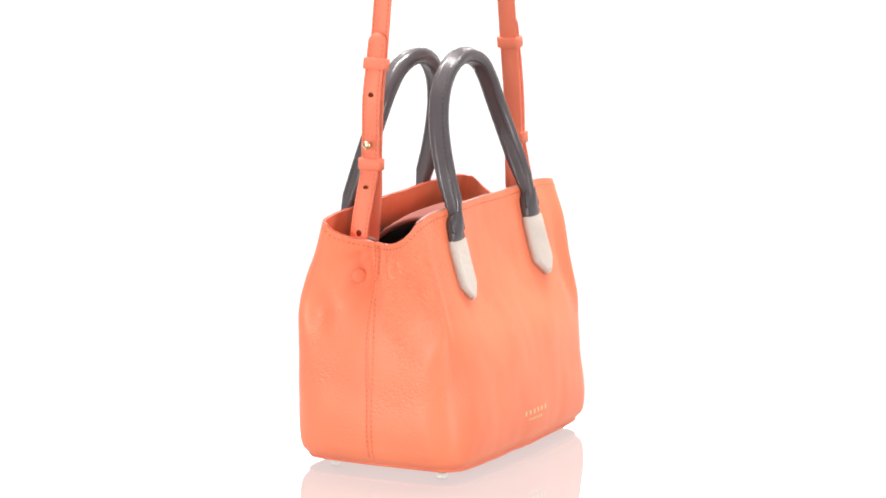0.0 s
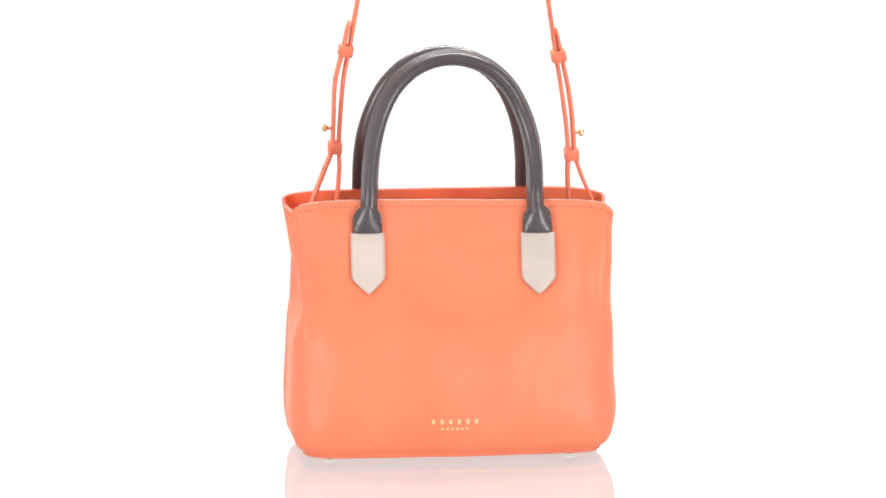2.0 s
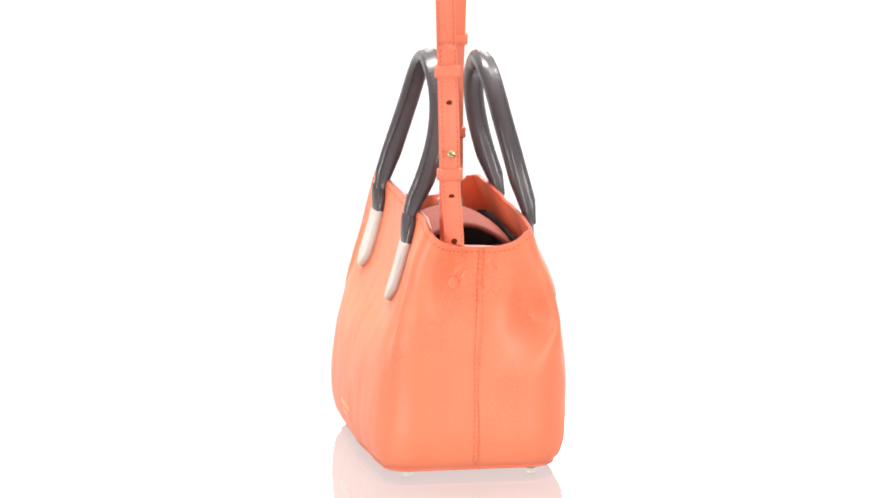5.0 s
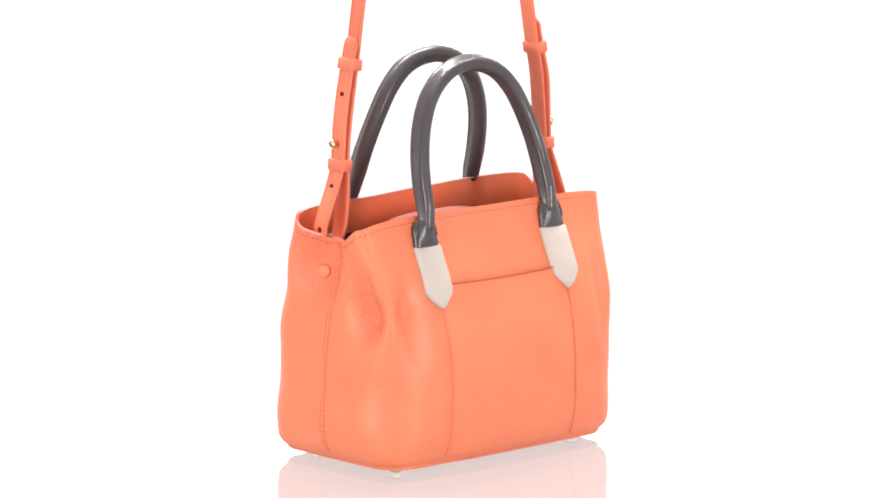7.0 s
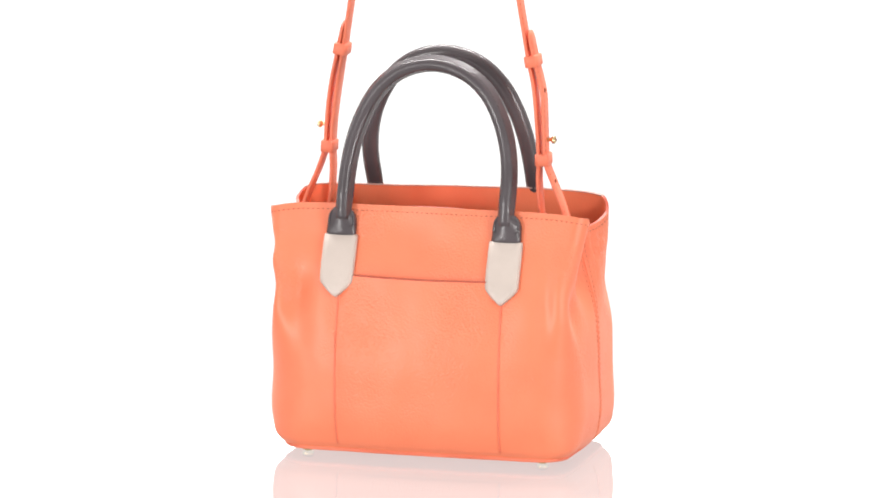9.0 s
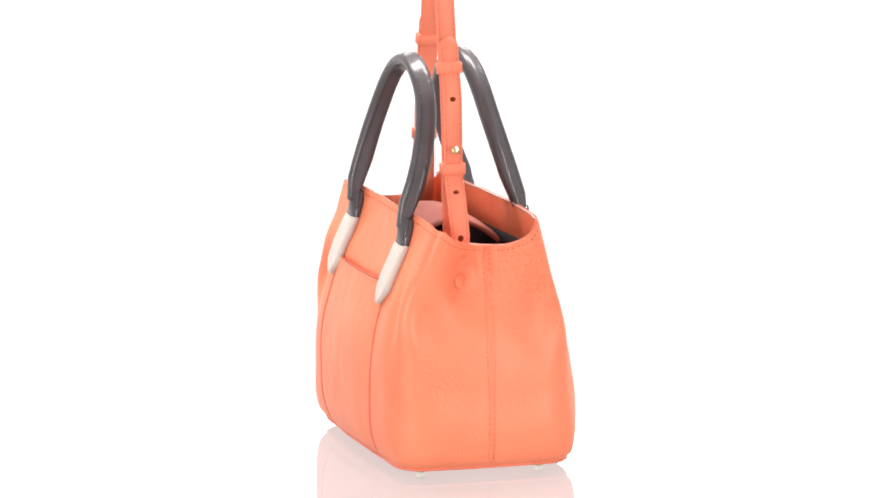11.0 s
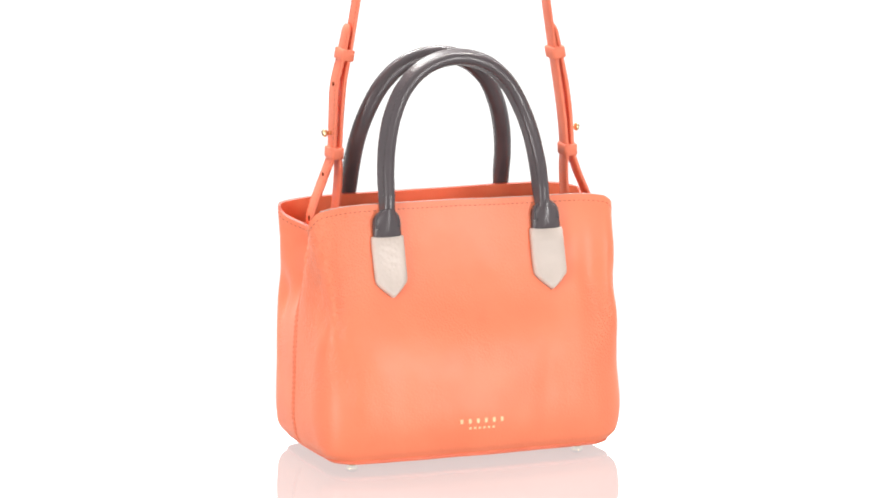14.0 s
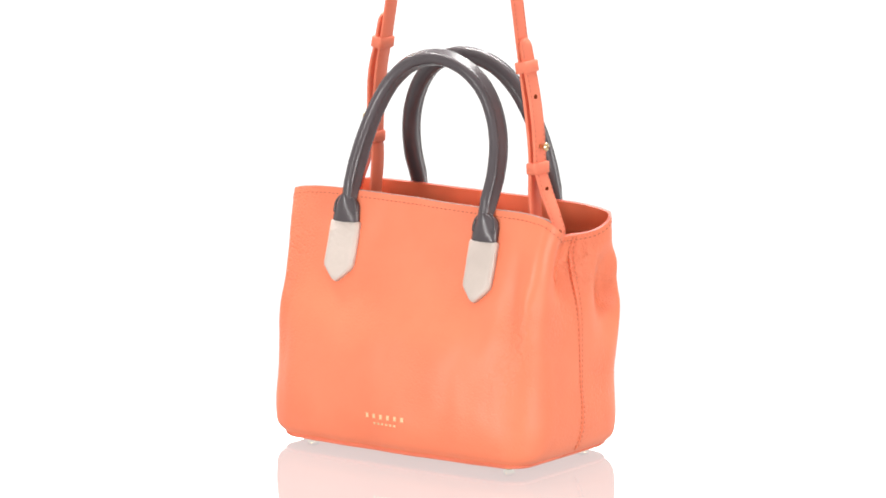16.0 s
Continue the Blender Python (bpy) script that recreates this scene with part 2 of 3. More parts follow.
def crease(x, y, z):
    """How far the soft leather sinks in or swells at a place, towards the middle of the bag."""
    def dent(cx, cy, cz, sx, sy, sz, d):
        return d * math.exp(-((x - cx) / sx) ** 2 - ((y - cy) / sy) ** 2 - ((z - cz) / sz) ** 2)
    end = 0.0
    if x < -0.06:
        end += dent(-0.115, 0.017, 0.141, 0.05, 0.0165, 0.026, 0.0190)
        end += dent(-0.115, 0.0, 0.166, 0.05, 0.022, 0.022, 0.0100)
        end += dent(-0.115, -0.034, 0.125, 0.05, 0.012, 0.024, 0.005)
    if x > 0.06:
        end -= dent(0.115, -0.010, 0.141, 0.05, 0.0155, 0.026, 0.0130)
        end -= dent(0.115, 0.004, 0.164, 0.05, 0.021, 0.026, 0.0110)
        end -= dent(0.115, 0.038, 0.122, 0.05, 0.012, 0.026, 0.008)
    lat = dent(0.115, 0.002, 0.160, 0.03, 0.018, 0.050, 0.0050) if x > 0.06 else 0.0
    lat += dent(-0.095, -0.06, 0.110, 0.012, 0.05, 0.045, 0.0026) - dent(0.095, 0.06, 0.108, 0.013, 0.05, 0.034, 0.0045)
    lat += dent(0.094, -0.06, 0.120, 0.009, 0.05, 0.050, 0.0030) - dent(-0.096, 0.06, 0.105, 0.010, 0.05, 0.045, 0.0026)
    lat += dent(0.02, -0.06, 0.105, 0.05, 0.05, 0.016, 0.0012)
    lat += dent(-0.099, -0.06, 0.085, 0.005, 0.05, 0.055, 0.0016) + dent(0.100, -0.06, 0.080, 0.006, 0.05, 0.05, 0.0014)
    lat -= dent(0.098, 0.06, 0.118, 0.010, 0.04, 0.013, 0.0055) + dent(-0.099, 0.06, 0.112, 0.008, 0.04, 0.020, 0.0018)
    if abs(x) > 0.095:
        pleat = 0.0013 * math.cos(2 * math.pi * (y - YM) / 0.0085) * math.exp(-((y - YM) / 0.017) ** 2 - ((z - 0.150) / 0.013) ** 2)
        away, turn = math.hypot(y - YM, z - 0.160), math.atan2(z - 0.160, y - YM)
        pleat += 0.0006 * math.cos(15 * turn + 3 * noise.noise(Vector((y * 40, z * 40, x)))) * math.exp(-((away - 0.019) / 0.011) ** 2)
        pleat *= min(1.0, max(0.0, (0.165 - z) / 0.009))
        end += pleat if x < 0 else -0.55 * pleat
    if abs(x) > 0.06:
        fold = dent(0.112, 0.048, 0.112, 0.03, 0.009, 0.012, 0.006) + dent(0.112, -0.046, 0.120, 0.03, 0.008, 0.016, 0.003)
        fold -= dent(0.112, 0.052, 0.140, 0.03, 0.008, 0.012, 0.003)
        end -= fold
        end += dent(-0.112, -0.046, 0.112, 0.03, 0.008, 0.016, 0.004) + dent(-0.112, 0.046, 0.112, 0.03, 0.009, 0.014, 0.004)
    wob = 0.0011 * noise.noise(Vector((x * 30, y * 30, z * 22))) + 0.0005 * noise.noise(Vector((x * 75, y * 75, z * 45)))
    return end, lat + (wob if y < YM else -wob)


def section(s, front):
    """Half of the bag's outline at a relative height s, from end seam to end seam."""
    al, ar = float(half_width(s, -1)), float(half_width(s, 1))
    r = float(thru([0.042, 0.15, 0.42, 0.62, 0.8, 1.0], [0.018, 0.030, 0.029, 0.013, 0.010, 0.012], s))
    low = min(1.0, max(0.0, (0.62 - s) / 0.25))
    rl = r * (1 + (0.0 if front else 0.02) * low)
    rr = r * (1 + (0.0 if front else 0.25) * low)
    yy = y_front if front else y_back
    sg = -1 if front else 1
    out = []
    ye_l, ye_r = float(yy(-al + rl, s)), float(yy(ar - rr, s))
    for k in range(28):
        out.append((-al, YM + (ye_l - sg * rl - YM) * k / 28))
    for k in range(12):
        a = math.pi / 2 * k / 12
        out.append((-al + rl - rl * math.cos(a), ye_l - sg * rl + sg * rl * math.sin(a)))
    for k in range(73):
        x = -al + rl + (al + ar - rl - rr) * k / 72
        out.append((x, float(yy(x, s))))
    for k in range(1, 13):
        a = math.pi / 2 * k / 12
        out.append((ar - rr + rr * math.sin(a), ye_r - sg * rr + sg * rr * math.cos(a)))
    for k in range(1, 29):
        out.append((ar, ye_r - sg * rr + (YM - ye_r + sg * rr) * k / 28))
    return out


TOP_F, TOP_B = section(1.0, True), section(1.0, False)
LEVELS = [0.039, 0.043, 0.050, 0.062, 0.073, 0.09] + [0.09 + 0.91 * k / 100 for k in range(1, 101)]


def shell_rows(front, inset=0.0, levels=LEVELS):
    top = TOP_F if front else TOP_B
    rims = [rim_height(x, y, front) for x, y in top]
    rows = []
    for s in levels:
        row = []
        for (x, y), zr in zip(section(s, front), rims):
            z = s * zr
            ex, ly = crease(x, y, z)
            e = min(1.0, max(0.0, (abs(x) - 0.085) / 0.02))
            x2, y2 = draw_in(x, y, s) + ex * e, y + ly
            k = 1 - inset / 0.11
            row.append(Vector((x2 * k, YM + (y2 - YM) * (1 - inset / 0.055), z)))
        rows.append(row)
    return rows


ROWS_F, ROWS_B = shell_rows(True), shell_rows(False)


def on_panel(x, z, front, out=0.0):
    """A place on the front or back panel, lifted outward by out."""
    mid, corner = RIM_F if front else RIM_B
    s = z / (corner + (mid - corner) * max(0.0, 1 - (abs(x) / 0.119) ** 8))
    y = float((y_front if front else y_back)(x, min(1.0, s)))
    y += crease(x, y, z)[1]
    return Vector((x, y + (-out if front else out), z + 0.35 * out))


bag = new("handbag")
bag.empty_display_size = 0.05
tagged(bag, "coral orange grained leather handbag with charcoal handles and beige tabs", "handbag")


def panel(name, rows, label):
    bm = bmesh.new()
    vs = [[bm.verts.new(p) for p in row] for row in rows]
    grid_faces(bm, vs)
    ob = part(name, bm, ORANGE, bag, label)
    centre = Vector((0, YM, 0.09))
    f = ob.data.polygons[len(ob.data.polygons) // 2]
    thick = ob.modifiers.new("thickness", "SOLIDIFY")
    thick.thickness = 0.0022
    ob.data.materials.append(EDGE)
    ob.data.materials.append(FACING)
    thick.material_offset_rim, thick.material_offset = 1, 2
    thick.offset = -1.0 if f.normal.dot(f.center - centre) > 0 else 1.0
    crisp = ob.modifiers.new("crisp_rim", "EDGE_SPLIT")
    crisp.split_angle = math.radians(50)
    return ob


front_panel = panel("front_panel", ROWS_F, "smooth grained coral leather front wrapping round both ends")
back_panel = panel("back_panel", ROWS_B, "grained coral leather back with a slip pocket")


# base with its rolled edge
def base_panel():
    bm = bmesh.new()
    rows = []
    for z, k in ((0.0090, 0.975), (0.0078, 0.985), (0.0071, 0.996), (0.0064, 1.002), (0.0054, 1.001), (0.0046, 0.992), (0.0042, 0.96)):
        loop = [p for p in ROWS_F[0]] + [p for p in reversed(ROWS_B[0])][1:-1]
        rows.append([bm.verts.new((p.x * k, YM + (p.y - YM) * k, z)) for p in loop])
    grid_faces(bm, rows, True)
    bm.faces.new(rows[0])
    bm.faces.new(rows[-1])
    return part("base", bm, STRAPPY, bag, "flat coral leather base with turned edge")


base = base_panel()
def foot_mesh():
    prof = [(0.0026, 0.0), (0.0026, 0.0022), (0.0040, 0.0027), (0.0043, 0.0042), (0.0038, 0.0054), (0.0027, 0.0060), (0.0011, 0.0062)]
    bm = bmesh.new()
    rows = [[bm.verts.new((r * math.cos(2 * math.pi * k / 20), r * math.sin(2 * math.pi * k / 20), h)) for k in range(20)] for r, h in prof]
    grid_faces(bm, rows, True)
    bm.faces.new(rows[0])
    bm.faces.new(rows[-1])
    return bm


for fx, fy in ((-0.0877, -0.0418), (0.0860, -0.0415), (-0.0840, 0.0445), (0.0896, 0.0460)):
    foot = part("foot", foot_mesh(), BRASS, bag, "small brass stud foot")
    foot.matrix_basis = pose(fx, fy, 0.0062, 180, 0, 0)


# lining cup, dark cloth
def lining():
    bm = bmesh.new()
    lv = [0.06 + 0.80 * k / 20 for k in range(21)]
    f, b = shell_rows(True, 0.0045, lv), shell_rows(False, 0.0045, lv)
    rows = [[bm.verts.new(p) for p in fr + list(reversed(bk))[1:-1]] for fr, bk in zip(f, b)]
    grid_faces(bm, rows, True)
    bm.faces.new(rows[0])
    ob = part("lining", bm, LINING, bag, "dark cloth lining")
    thick = ob.modifiers.new("thickness", "SOLIDIFY")
    thick.thickness, thick.offset = 0.0008, 0.0
    return ob


lining()


# closing flap arched across the mouth
def closing_flap():
    bm = bmesh.new()
    rows = []
    for i in range(25):
        u = i / 24
        row = []
        for k in range(21):
            v = 2 * k / 20 - 1
            y = 0.039 - 0.070 * u
            z = 0.146 + 0.0266 * math.sin(math.pi * (0.10 + 0.80 * u)) ** 0.8
            droop = 0.004 * abs(v) ** 4
            row.append(bm.verts.new((0.009 + v * (0.043 - 0.006 * math.sin(math.pi * u)), y, z - droop)))
        rows.append(row)
    grid_faces(bm, rows)
    ob = part("closing_flap", bm, ROSE, bag, "rose suede flap arched across the open mouth")
    thick = ob.modifiers.new("thickness", "SOLIDIFY")
    thick.thickness, thick.offset = 0.003, 0.0
    return ob


closing_flap()

# pale edge line inside each rim, rim stitching and end seams
for rows, panel_ob in ((ROWS_F, front_panel), (ROWS_B, back_panel)):
    if panel_ob is front_panel:
        rim = [(p.x, YM + (p.y - YM) * 0.932, p.z - 0.0003) for p in rows[-1][38:115]]
        part("edge_piping", sweep(resample(rim, 0.003), ring_profile(0.0006, 6), lambda i, p, d: (0, 0, 1)), PALE, panel_ob, "pale painted rim edge")
    low = [(p.x * 1.001, YM + (p.y - YM) * 1.002, p.z) for p in (a.lerp(b, 0.55) for a, b in zip(rows[-3], rows[-4]))]
    part("stitching", dashes(low, 0.0036, 0.5, r=0.00038), THREAD, panel_ob)
for side in (0, -1):
    sx = -1 if side == 0 else 1
    ridge = [Vector((r[side].x - sx * 0.0004, r[side].y, r[side].z)) for r in ROWS_F[3:]]
    part("end_seam", sweep(ridge, ring_profile(0.0011, 8), lambda i, p, d: (1, 0, 0)), ORANGE, bag, "raised seam down the end")
    for off in (-3, 3):
        src = ROWS_F if off < 0 else ROWS_B
        j = 2 if side == 0 else -3
        line = [r[side].lerp(r[j], 0.75) + Vector((sx * 0.0002, 0, 0)) for r in src[4:]]
        part("seam_stitching", dashes(line, 0.0036, r=0.00028), SEAM_THREAD, bag)


# slip pocket on the back
def pocket():
    bm = bmesh.new()
    rows = []
    for k in range(41):
        z = 0.0105 + (0.1325 - 0.0105) * k / 40
        lift = 0.0016 + 0.0032 * (k / 40) ** 5
        row = []
        for i in range(41):
            v = 2 * i / 40 - 1
            x = 0.0012 + 0.0605 * v
            o = lift * (1 - abs(v) ** 3) + 0.0004 - 0.0008 * abs(v) ** 10
            row.append(bm.verts.new(on_panel(x, z - 0.0015 * (1 - v * v) * (k / 40) ** 6, False, o)))
        rows.append(row)
    grid_faces(bm, rows)
    ob = part("pocket", bm, ORANGE, bag, "flat slip pocket open along its top edge")
    hem = [on_panel(0.0012 + 0.0485 * (2 * i / 40 - 1), 0.1322 - 0.0015 * (1 - (2 * i / 40 - 1) ** 2), False, 0.0006 + 0.0046 * (1 - abs(0.8 * (2 * i / 40 - 1)) ** 3)) for i in range(41)]
    # the thin dark hem stands in for the shade along the pocket's top
    part("pocket_edge", sweep(hem, ring_profile(0.0006, 6), lambda i, p, d: (0, 0, 1)), EDGE, ob, "pocket hem, dark for the shade under it")
    for sx in (-0.0590, 0.0614):
        line = [on_panel(sx, 0.011 + 0.110 * k / 30, False, 0.0002) for k in range(31)]
        part("pocket_seam", sweep(line, ring_profile(0.0006, 6), lambda i, p, d: (0, 1, 0)), STRAPPY, ob, "fine side seam of the pocket")


pocket()


# ---- handles ----
def tab_mesh(cx, front, outline, thick, tilt=0.0, cup=0.0):
    """A padded flat piece on a panel, of an outline given as (height, half width) from top to tip."""
    bm = bmesh.new()
    rows = []
    for z, w in outline:
        row = []
        for i in range(13):
            v = 2 * i / 12 - 1
            puff = thick * (0.60 + 0.40 * (1 - abs(v) ** 8) ** 0.5)
            down = (outline[0][0] - z) / (outline[0][0] - outline[-1][0])
            puff += cup * max(0.0, 1 - (1.25 * v) ** 2) * max(0.0, 1 - (1.15 * down) ** 2)
            row.append((cx + w * v + tilt * (outline[0][0] - z), z, puff))
        rows.append(row)
    n = len(rows)
    outer, inner = [], []
    for k, row in enumerate(rows):
        fade = min(1.0, k / 1.4 + 0.6, (n - 1 - k) / 1.2 + 0.55)
        outer.append([bm.verts.new(on_panel(x, z, front, 0.0004 + p * fade)) for x, z, p in row])
        inner.append([bm.verts.new(on_panel(x, z, front, -0.0004)) for x, z, p in row])
    grid_faces(bm, outer)
    grid_faces(bm, inner)
    rim_o = outer[0] + [r[-1] for r in outer[1:-1]] + outer[-1][::-1] + [r[0] for r in outer[-2:0:-1]]
    rim_i = inner[0] + [r[-1] for r in inner[1:-1]] + inner[-1][::-1] + [r[0] for r in inner[-2:0:-1]]
    for i in range(len(rim_o)):
        j = (i + 1) % len(rim_o)
        bm.faces.new((rim_o[i], rim_o[j], rim_i[j], rim_i[i]))
    return bm


def handle_profile(i, n, flip):
    """Rolled leather with a flatter stitched edge on its outer face; narrower where it meets the tabs."""
    e = min(1.0, min(i, n - 1 - i) / 5.0)
    pts = []
    for k in range(28):
        a = 2 * math.pi * k / 28
        c, s = math.cos(a), math.sin(a)
        if c > 0.35:
            f = (c - 0.35) / 0.65
            x, y = 0.0016 + 0.0066 * f ** 0.8, math.copysign(min(abs(0.0062 * s), 0.0036 + 0.0010 * (1 - f)), s) if f < 0.8 else 0.0062 * s
        else:
            x, y = -0.0012 + 0.0052 * c, 0.0062 * s
        inner = 0.40 + 0.60 * min(1.0, min(i, n - 1 - i) / 10.0)
        pts.append((flip * x * (0.55 + 0.45 * e if x > 0 else inner), y * (0.94 + 0.06 * e)))
    return pts


def handle(front):
    if front:
        z0, dz, mx = 0.1745, 0.0, 0.0032
    else:
        z0, dz, mx = 0.1735, -0.0025, 0.0018
    half = [(0.0605, z0), (0.0604, 0.181), (0.0602, 0.190), (0.0598, 0.2065), (0.0568, 0.228), (0.0515, 0.2457), (0.0398, 0.2662), (0.0255, 0.2785), (0.0120, 0.2838), (0.0, 0.2853)]
    pts = [(-x, z) for x, z in half] + [(x, z) for x, z in reversed(half[:-1])]
    zs = [0.170, 0.180, 0.190, 0.2065, 0.235, 0.26, 0.2853]
    ys = [-0.0395, -0.0365, -0.0335, -0.0286, -0.0204, -0.0150, -0.0116] if front else [0.0510, 0.0485, 0.0460, 0.0416, 0.0345, 0.0292, 0.0252]
    # one leg of each handle leans further in over the mouth
    lean = 0.0052 if front else -0.0032
    bow = lambda x, z: lean * min(1.0, max(0.0, (x if front else -x) / 0.03)) * math.sin(math.pi * min(1.0, max(0.0, (z - 0.176) / 0.105))) ** 0.8
    foot_x = 0.0013 if front else 0.0026
    aside = lambda z: foot_x + (mx - foot_x) * min(1.0, max(0.0, (z - 0.178) / 0.04))
    line = [(aside(z) + x * 0.988, float(thru(zs, ys, z)) + bow(x, z), z + dz - 0.0008 * (z > 0.23)) for x, z in pts]
    path = resample(line, 0.0032)
    n = len(path)

    def outward(i, p, d):
        return p - Vector((mx * 0.6 + p.x * 0.4, p.y, min(p.z, 0.205))) + Vector((0, 0, 0.0001))

    thing = part("handle", sweep(path, lambda i: handle_profile(i, n, 1 if front else -1), outward), CHARCOAL, bag, "rolled charcoal leather handle with a stitched inner edge")
    for s in (-1, 1):
        row = []
        for i in range(5, n - 5):
            p = Vector(path[i])
            d = Vector(path[i + 1] - path[i - 1]).normalized()
            u = outward(i, p, d)
            side = d.cross(u).normalized()
            u = side.cross(d).normalized()
            row.append(p + u * 0.0040 * s + side * (0.0050 if front else -0.0050))
        part("stitching", dashes(row, 0.0036, r=0.0005), DARK_THREAD, thing)
    for cx in (-0.0597, 0.0622):
        c = cx if front else -cx + (0.0037 if cx < 0 else 0.0040)
        arch = [(0.1835 - 0.0002, 0.0022)] + [(0.1745 + 0.0088 * math.cos(a), 0.0102 * math.sin(a)) for a in (0.30, 0.55, 0.85, 1.2, 1.57)]
        arch += [(0.170, 0.0104), (0.1655, 0.0106), (0.1605, 0.0106)]
        zo = 0.0 if front else -0.0035
        arch = [(z + zo - (0.002 if front else 0.001) - (0.0012 if front and c > 0 else 0.0), w) for z, w in arch]
        tab = part("handle_tab", tab_mesh(c, front, arch, 0.0040, 0.0, 0.0040), CHARCOAL, thing, "arched charcoal leather base of the handle")
        crown = arch[:-2]
        edge = [on_panel(c + sgn * (w - 0.0012), z, front, 0.0040) for sgn, pts in ((-1, crown[::-1]), (1, crown)) for z, w in pts]
        part("edge_roll", sweep(resample([tuple(p) for p in edge], 0.0015), ring_profile(0.0009, 8), lambda i, p, d: (0, -1 if front else 1, 0.2)), CHARCOAL, tab)
        sewn = [on_panel(c + sgn * (w - 0.0030), z - 0.0016, front, 0.0048) for sgn, pts in ((-1, crown[:1:-1]), (1, crown[2:])) for z, w in pts]
        part("stitching", dashes([tuple(p) for p in sewn], 0.0030, r=0.00035), DARK_THREAD, tab)
        low = 0.0018 if front and c > 0 else 0.0
        top = (0.1630 if front else 0.1597) - low
        tip = (0.1208 if front else 0.1170) - low
        out = [(top, 0.0119), (top - 0.0015, 0.0121), (top - 0.010, 0.0122), (top - 0.020, 0.0122), (tip + 0.0125, 0.0121), (tip + 0.0100, 0.0115), (tip + 0.0070, 0.0088), (tip + 0.0040, 0.0056), (tip + 0.0014, 0.0026), (tip, 0.0008)]
        part("beige_tab", tab_mesh(c, front, out, 0.0040), BEIGE, thing, "padded pale beige tab with a pointed tip")


handle(True)
handle(False)


# ---- shoulder strap with its two buckled ends ----
def ribbon_rounded(points, y, width, thick):
    """A strap whose first end is rounded."""
    path = [(x, y, z) for x, z in resample(points, 0.0015)]
    t = thick / 2

    def prof(i):
        run = i * 0.0015
        k = math.sqrt(max(0.05, 1 - (1 - min(1.0, run / (width / 2))) ** 2))
        w = width / 2 * k
        return [(-w, -t * 0.5), (-w * 0.93, -t), (w * 0.93, -t), (w, -t * 0.5), (w, t * 0.5), (w * 0.93, t), (-w * 0.93, t), (-w, t * 0.5)]
    return sweep(path, prof, lambda i, p, d: Vector((0, 1, 0)).cross(d)), path


def edge_stitches(path, y, width, out, sx):
    row_sets = []
    for s in (-1, 1):
        row_sets.append([(x + sx * out, y + s * (width / 2 - 0.0017), z) for x, _, z in path])
    return row_sets


def keeper(parent, x, y, z, depth, tilt):
    bm = bmesh.new()
    w, d, h = 0.0083, depth / 2, 0.0041
    rows = []
    for zz, g in ((-h, 0.0), (-h + 0.0005, 0.0006), (h - 0.0005, 0.0006), (h, 0.0)):
        row = []
        for k in range(28):
            a = 2 * math.pi * (k + 0.5) / 28
            c, s = math.cos(a), math.sin(a)
            row.append(bm.verts.new(((d + g) * math.copysign(abs(c) ** 0.45, c), (w + g) * math.copysign(abs(s) ** 0.3, s), zz)))
        rows.append(row)
    grid_faces(bm, rows, True)
    bm.faces.new(rows[0])
    bm.faces.new(rows[-1])
    ob = part("keeper_loop", bm, STRAPPY, parent, "stitched leather keeper loop")
    ob.matrix_basis = pose(x, y, z, 0, tilt, 0)
    return ob


def disc_on(parent, name, x, y, z, sx, r, h, mat, label=""):
    ob = part(name, dome(r, h, 16, 3), mat, parent, label)
    ob.matrix_basis = pose(x, y, z, 0, 90 * sx, 0)
    return ob


def brass_screw(parent, x, y, z, sx):
    """Collar stud: a neck, a round head and a slot."""
    prof = [(0.0016, 0.0), (0.0014, 0.0012), (0.0014, 0.0030), (0.0024, 0.0036), (0.0031, 0.0046), (0.0031, 0.0056), (0.0022, 0.0064), (0.0008, 0.0067)]
    bm = bmesh.new()
    rows = [[bm.verts.new((r * math.cos(2 * math.pi * k / 16), r * math.sin(2 * math.pi * k / 16), h)) for k in range(16)] for r, h in prof]
    grid_faces(bm, rows, True)
    bm.faces.new(rows[0])
    bm.faces.new(rows[-1])
    ob = part("brass_stud", bm, BRASS, parent, "brass collar stud with a slotted head")
    ob.matrix_basis = pose(x, y, z, 0, 90 * sx, 0)
    bm = bmesh.new()
    bmesh.ops.create_cube(bm, size=1.0, matrix=Matrix.Diagonal((0.0044, 0.0007, 0.0006, 1)))
    # a dark bar stands in for the shade in the slot
    slot = part("slot", bm, HOLE, ob, smooth=False)
    slot.matrix_basis = pose(0, 0, 0.0066, 0, 0, 60)


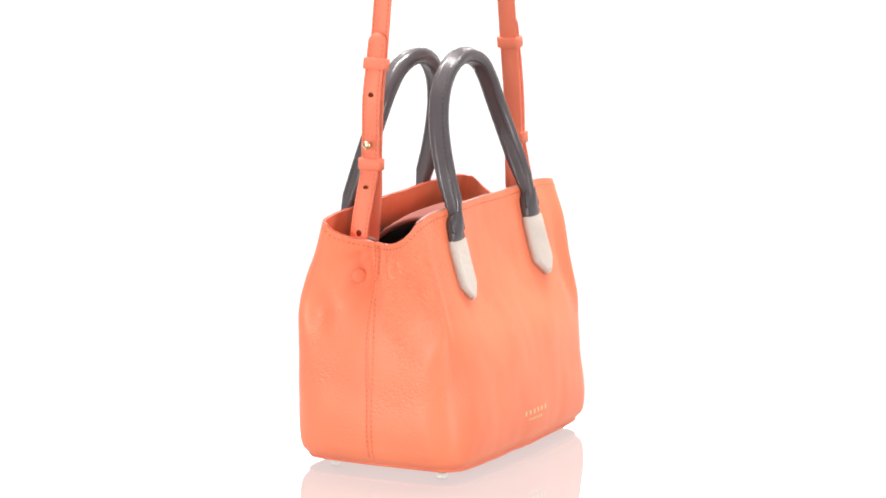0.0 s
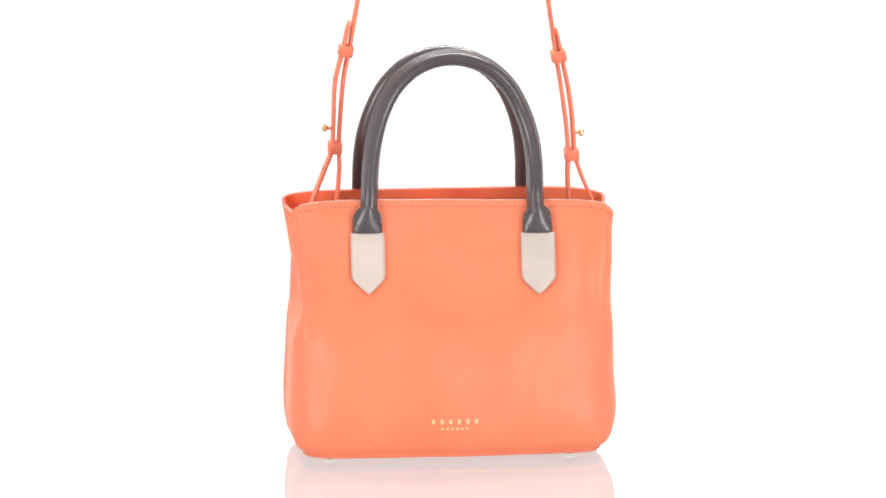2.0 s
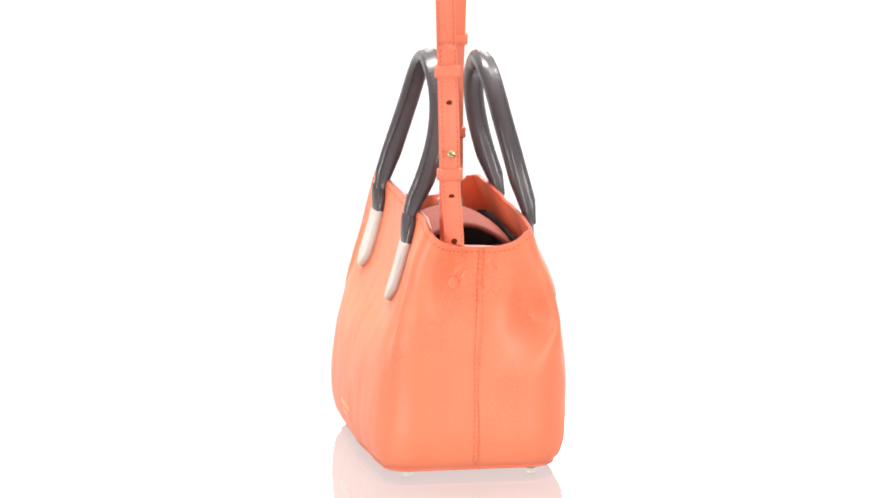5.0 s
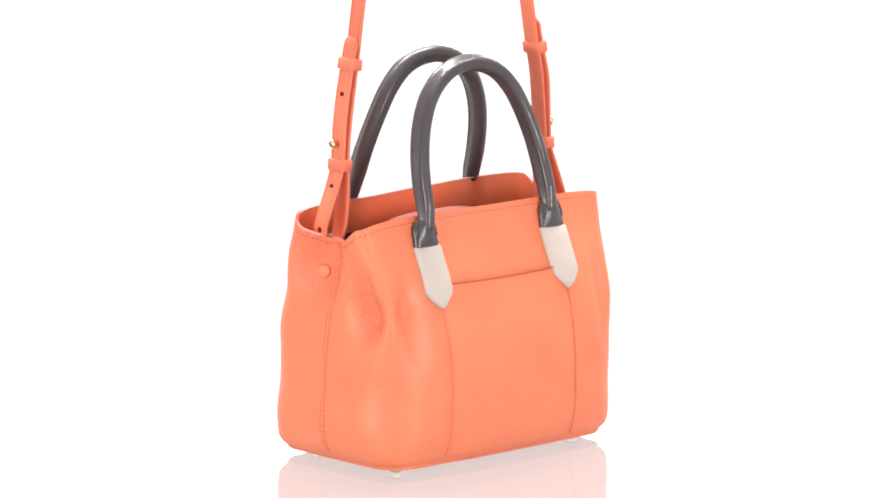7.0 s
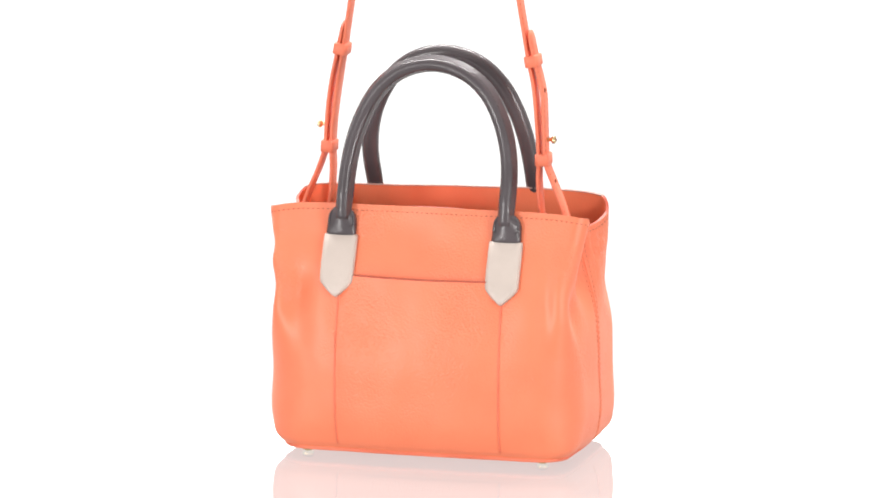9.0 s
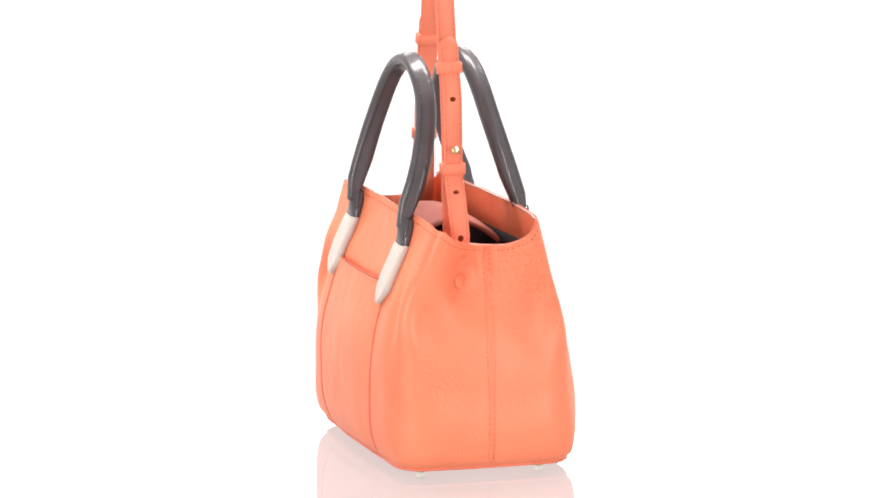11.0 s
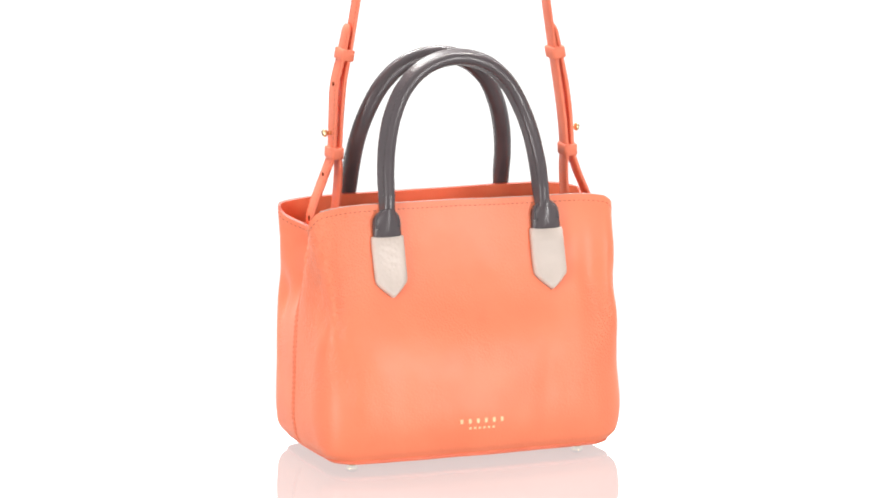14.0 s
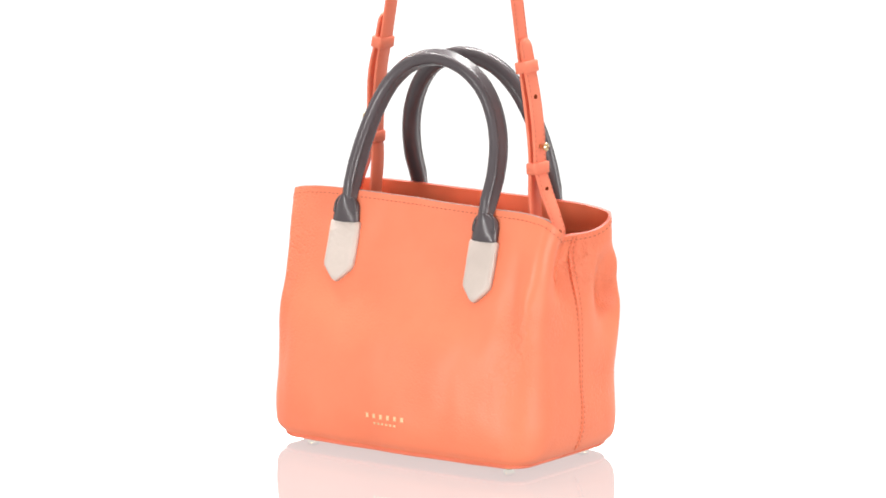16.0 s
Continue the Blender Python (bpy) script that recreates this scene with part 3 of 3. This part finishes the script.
def strap():
    W, T = 0.0138, 0.0022
    lo = [(-0.0655, 0.3080), (-0.0700, 0.2870), (-0.0755, 0.2647), (-0.0768, 0.2400), (-0.0772, 0.2290), (-0.0782, 0.2140), (-0.0838, 0.1990), (-0.0915, 0.1790), (-0.0942, 0.1680), (-0.0918, 0.1590), (-0.0850, 0.1560),
          (-0.0795, 0.1600), (-0.0765, 0.1690), (-0.0735, 0.1900), (-0.0728, 0.2050), (-0.0734, 0.2140)]
    up_l = [(-0.0734, 0.2140), (-0.0726, 0.2300), (-0.0712, 0.2500), (-0.0690, 0.2700), (-0.0655, 0.2870), (-0.0618, 0.3080), (-0.0585, 0.3270), (-0.0380, 0.45), (-0.0240, 0.56), (-0.0140, 0.640), (-0.0060, 0.668)]
    ro = [(0.0762, 0.3050), (0.0806, 0.2850), (0.0855, 0.2620), (0.0885, 0.2400), (0.0893, 0.2290), (0.0908, 0.2120), (0.0955, 0.1980), (0.1035, 0.1790), (0.1066, 0.1690), (0.1050, 0.1600), (0.0990, 0.1565),
          (0.0925, 0.1600), (0.0885, 0.1690), (0.0858, 0.1900), (0.0855, 0.2020), (0.0860, 0.2120)]
    up_r = [(0.0860, 0.2120), (0.0848, 0.2300), (0.0830, 0.2450), (0.0800, 0.2650), (0.0768, 0.2850), (0.0738, 0.3050), (0.0705, 0.3270), (0.0480, 0.45), (0.0320, 0.56), (0.0210, 0.640), (0.0130, 0.668)]
    lo, up_l = [(x - 0.0018, z) for x, z in lo], [(x - 0.0018 * (z < 0.5), z) for x, z in up_l]
    ro, up_r = [(x + 0.0014, z) for x, z in ro], [(x + 0.0014 * (z < 0.5), z) for x, z in up_r]
    yl, yr = 0.0195, -0.0125
    # the long run over the top, as one band
    run = resample(up_l + [(0.0035, 0.676)] + up_r[::-1], 0.004)
    path = [(x, (yl + yr) / 2 + ((yl if x < 0.0035 else yr) - (yl + yr) / 2) * min(1.0, max(0.0, (0.676 - z) / 0.33)), z) for x, z in run]
    w, t = W / 2, T / 2
    prof = [(-w, -t * 0.5), (-w + t * 0.6, -t), (w - t * 0.6, -t), (w, -t * 0.5), (w, t * 0.5), (w - t * 0.6, t), (-w + t * 0.6, t), (-w, t * 0.5)]
    band = part("shoulder_strap", sweep(path, prof, lambda i, p, d: Vector((0, 1, 0)).cross(d)), STRAPPY, bag, "long coral leather shoulder strap drawn upward")
    for sx, pts, y in ((-1, lo, yl), (1, ro, yr)):
        bm, pth = ribbon_rounded(pts, y, W, T)
        end = part("strap_end", bm, STRAPPY, band, "punched strap end folded through a ring")
        cut = [p for p in pth if p[2] > 0.166 and p[2] < 0.302][: int(0.142 / 0.0015)]
        zlast = [p for k, p in enumerate(cut) if k == 0 or p[2] <= cut[k - 1][2]]
        for row in edge_stitches(zlast, y, W, T / 2, sx):
            part("edge_stitching", dashes(row, 0.0034, r=0.00028), THREAD, band)
        xs, zs = [p[0] for p in zlast][::-1], [p[2] for p in zlast][::-1]
        face = lambda z: float(np.interp(z, zs, xs)) + sx * T / 2
        # dark raised discs stand in for the shade inside the punched holes
        for zh in ((0.2647, 0.1995, 0.1690) if sx < 0 else (0.2635, 0.1985, 0.1688)):
            disc_on(band, "punched_hole", face(zh) - sx * 0.0001, y, zh, sx, 0.0023, 0.00035, HOLE, "round punched hole, its shade a dark disc")
        zb = 0.2300 if sx < 0 else 0.2290
        brass_screw(band, face(zb), y, zb, sx)
        if sx < 0:
            keeper(band, -0.0698, y, 0.2862, 0.0092, 10)
            keeper(band, -0.0777, y, 0.2158, 0.0088, 2)
        else:
            keeper(band, 0.0800, y, 0.2848, 0.0092, -10)
            keeper(band, 0.0898, y, 0.2135, 0.0088, -3)
        # stitching on the long band above the rounded end
        up = [p for p in path if p[0] * sx > 0 and 0.29 < p[2] < 0.40]
        for s in (-1, 1):
            part("band_stitching", dashes([(p[0] + sx * (T / 2 + 0.0001), p[1] + s * (W / 2 - 0.0017), p[2]) for p in up], 0.0034, r=0.00028), THREAD, band)
        # ring that the strap end is folded through
        cx = -0.0880 if sx < 0 else 0.1005
        loop = []
        for k in range(33):
            a = 2 * math.pi * k / 32
            c, s = math.cos(a), math.sin(a)
            loop.append((cx + sx * 0.004 * c, y + 0.0090 * math.copysign(abs(s) ** 0.5, s), 0.1605 + 0.0050 * math.copysign(abs(c) ** 0.6, c)))
        part("ring", sweep(loop, ring_profile(0.0011, 8), lambda i, p, d: (sx, 0, 0.3), caps=False), STEEL, band, "nickel strap ring")


strap()

# leather-covered snaps on the ends
for sx, y, z, near in ((-1, 0.0205, 0.1382, ROWS_B), (1, -0.0130, 0.1388, ROWS_F)):
    spots = [(abs(p.y - y) + abs(p.z - z), a, b) for a, row in enumerate(near) for b, p in enumerate(row) if p.x * sx > 0.06]
    _, a, b = min(spots)
    best = near[a][b]
    facing = (near[a + 3][b] - near[a - 3][b]).cross(near[a][b + 3] - near[a][b - 3]).normalized()
    facing = facing if facing.x * sx > 0 else -facing
    bm = bmesh.new()
    rings = [[bm.verts.new((r * math.cos(2 * math.pi * k / 24), r * math.sin(2 * math.pi * k / 24), h)) for k in range(24)]
             for r, h in ((0.0051, -0.002), (0.0052, 0.0007), (0.0049, 0.0012), (0.0036, 0.0014), (0.0010, 0.0015))]
    grid_faces(bm, rings, True)
    bm.faces.new(rings[-1])
    bm.faces.new(rings[0])
    snap = part("snap_button", bm, ORANGE, bag, "round leather-covered snap")
    snap.matrix_basis = Matrix.Translation(Vector((best.x, y, z)) + facing * 0.0005) @ facing.to_track_quat("Z", "Y").to_matrix().to_4x4()


# gilt mark stamped on the front, as plain small bars
def gilt_bars():
    bm = bmesh.new()
    for z, half, h, w, count in ((0.0320, 0.0164, 0.0033, 0.0021, 6), (0.0268, 0.0097, 0.0016, 0.0018, 6)):
        for k in range(count):
            cx = -0.0005 + (2 * k / (count - 1) - 1) * (half - w / 2)
            quad = [on_panel(cx + a * w / 2, z + b * h / 2, True, 0.00045) for a, b in ((-1, -1), (1, -1), (1, 1), (-1, 1))]
            back = [on_panel(cx + a * w / 2, z + b * h / 2, True, -0.0003) for a, b in ((-1, -1), (1, -1), (1, 1), (-1, 1))]
            q, r = [bm.verts.new(p) for p in quad], [bm.verts.new(p) for p in back]
            bm.faces.new(q)
            bm.faces.new(r[::-1])
            for i in range(4):
                bm.faces.new((q[i], r[i], r[(i + 1) % 4], q[(i + 1) % 4]))
    part("gilt_mark", bm, GILT, front_panel, "two rows of small gilt foil bars", smooth=False)


gilt_bars()


# ---- movement: the bag turns steadily on the table ----
def motions():
    rows = [(k * 0.5, pose(0, 0, 0, 0, 0, 63.459 - 28.7023 * k * 0.5)) for k in range(33)]
    walk(bag, rows)


motions()
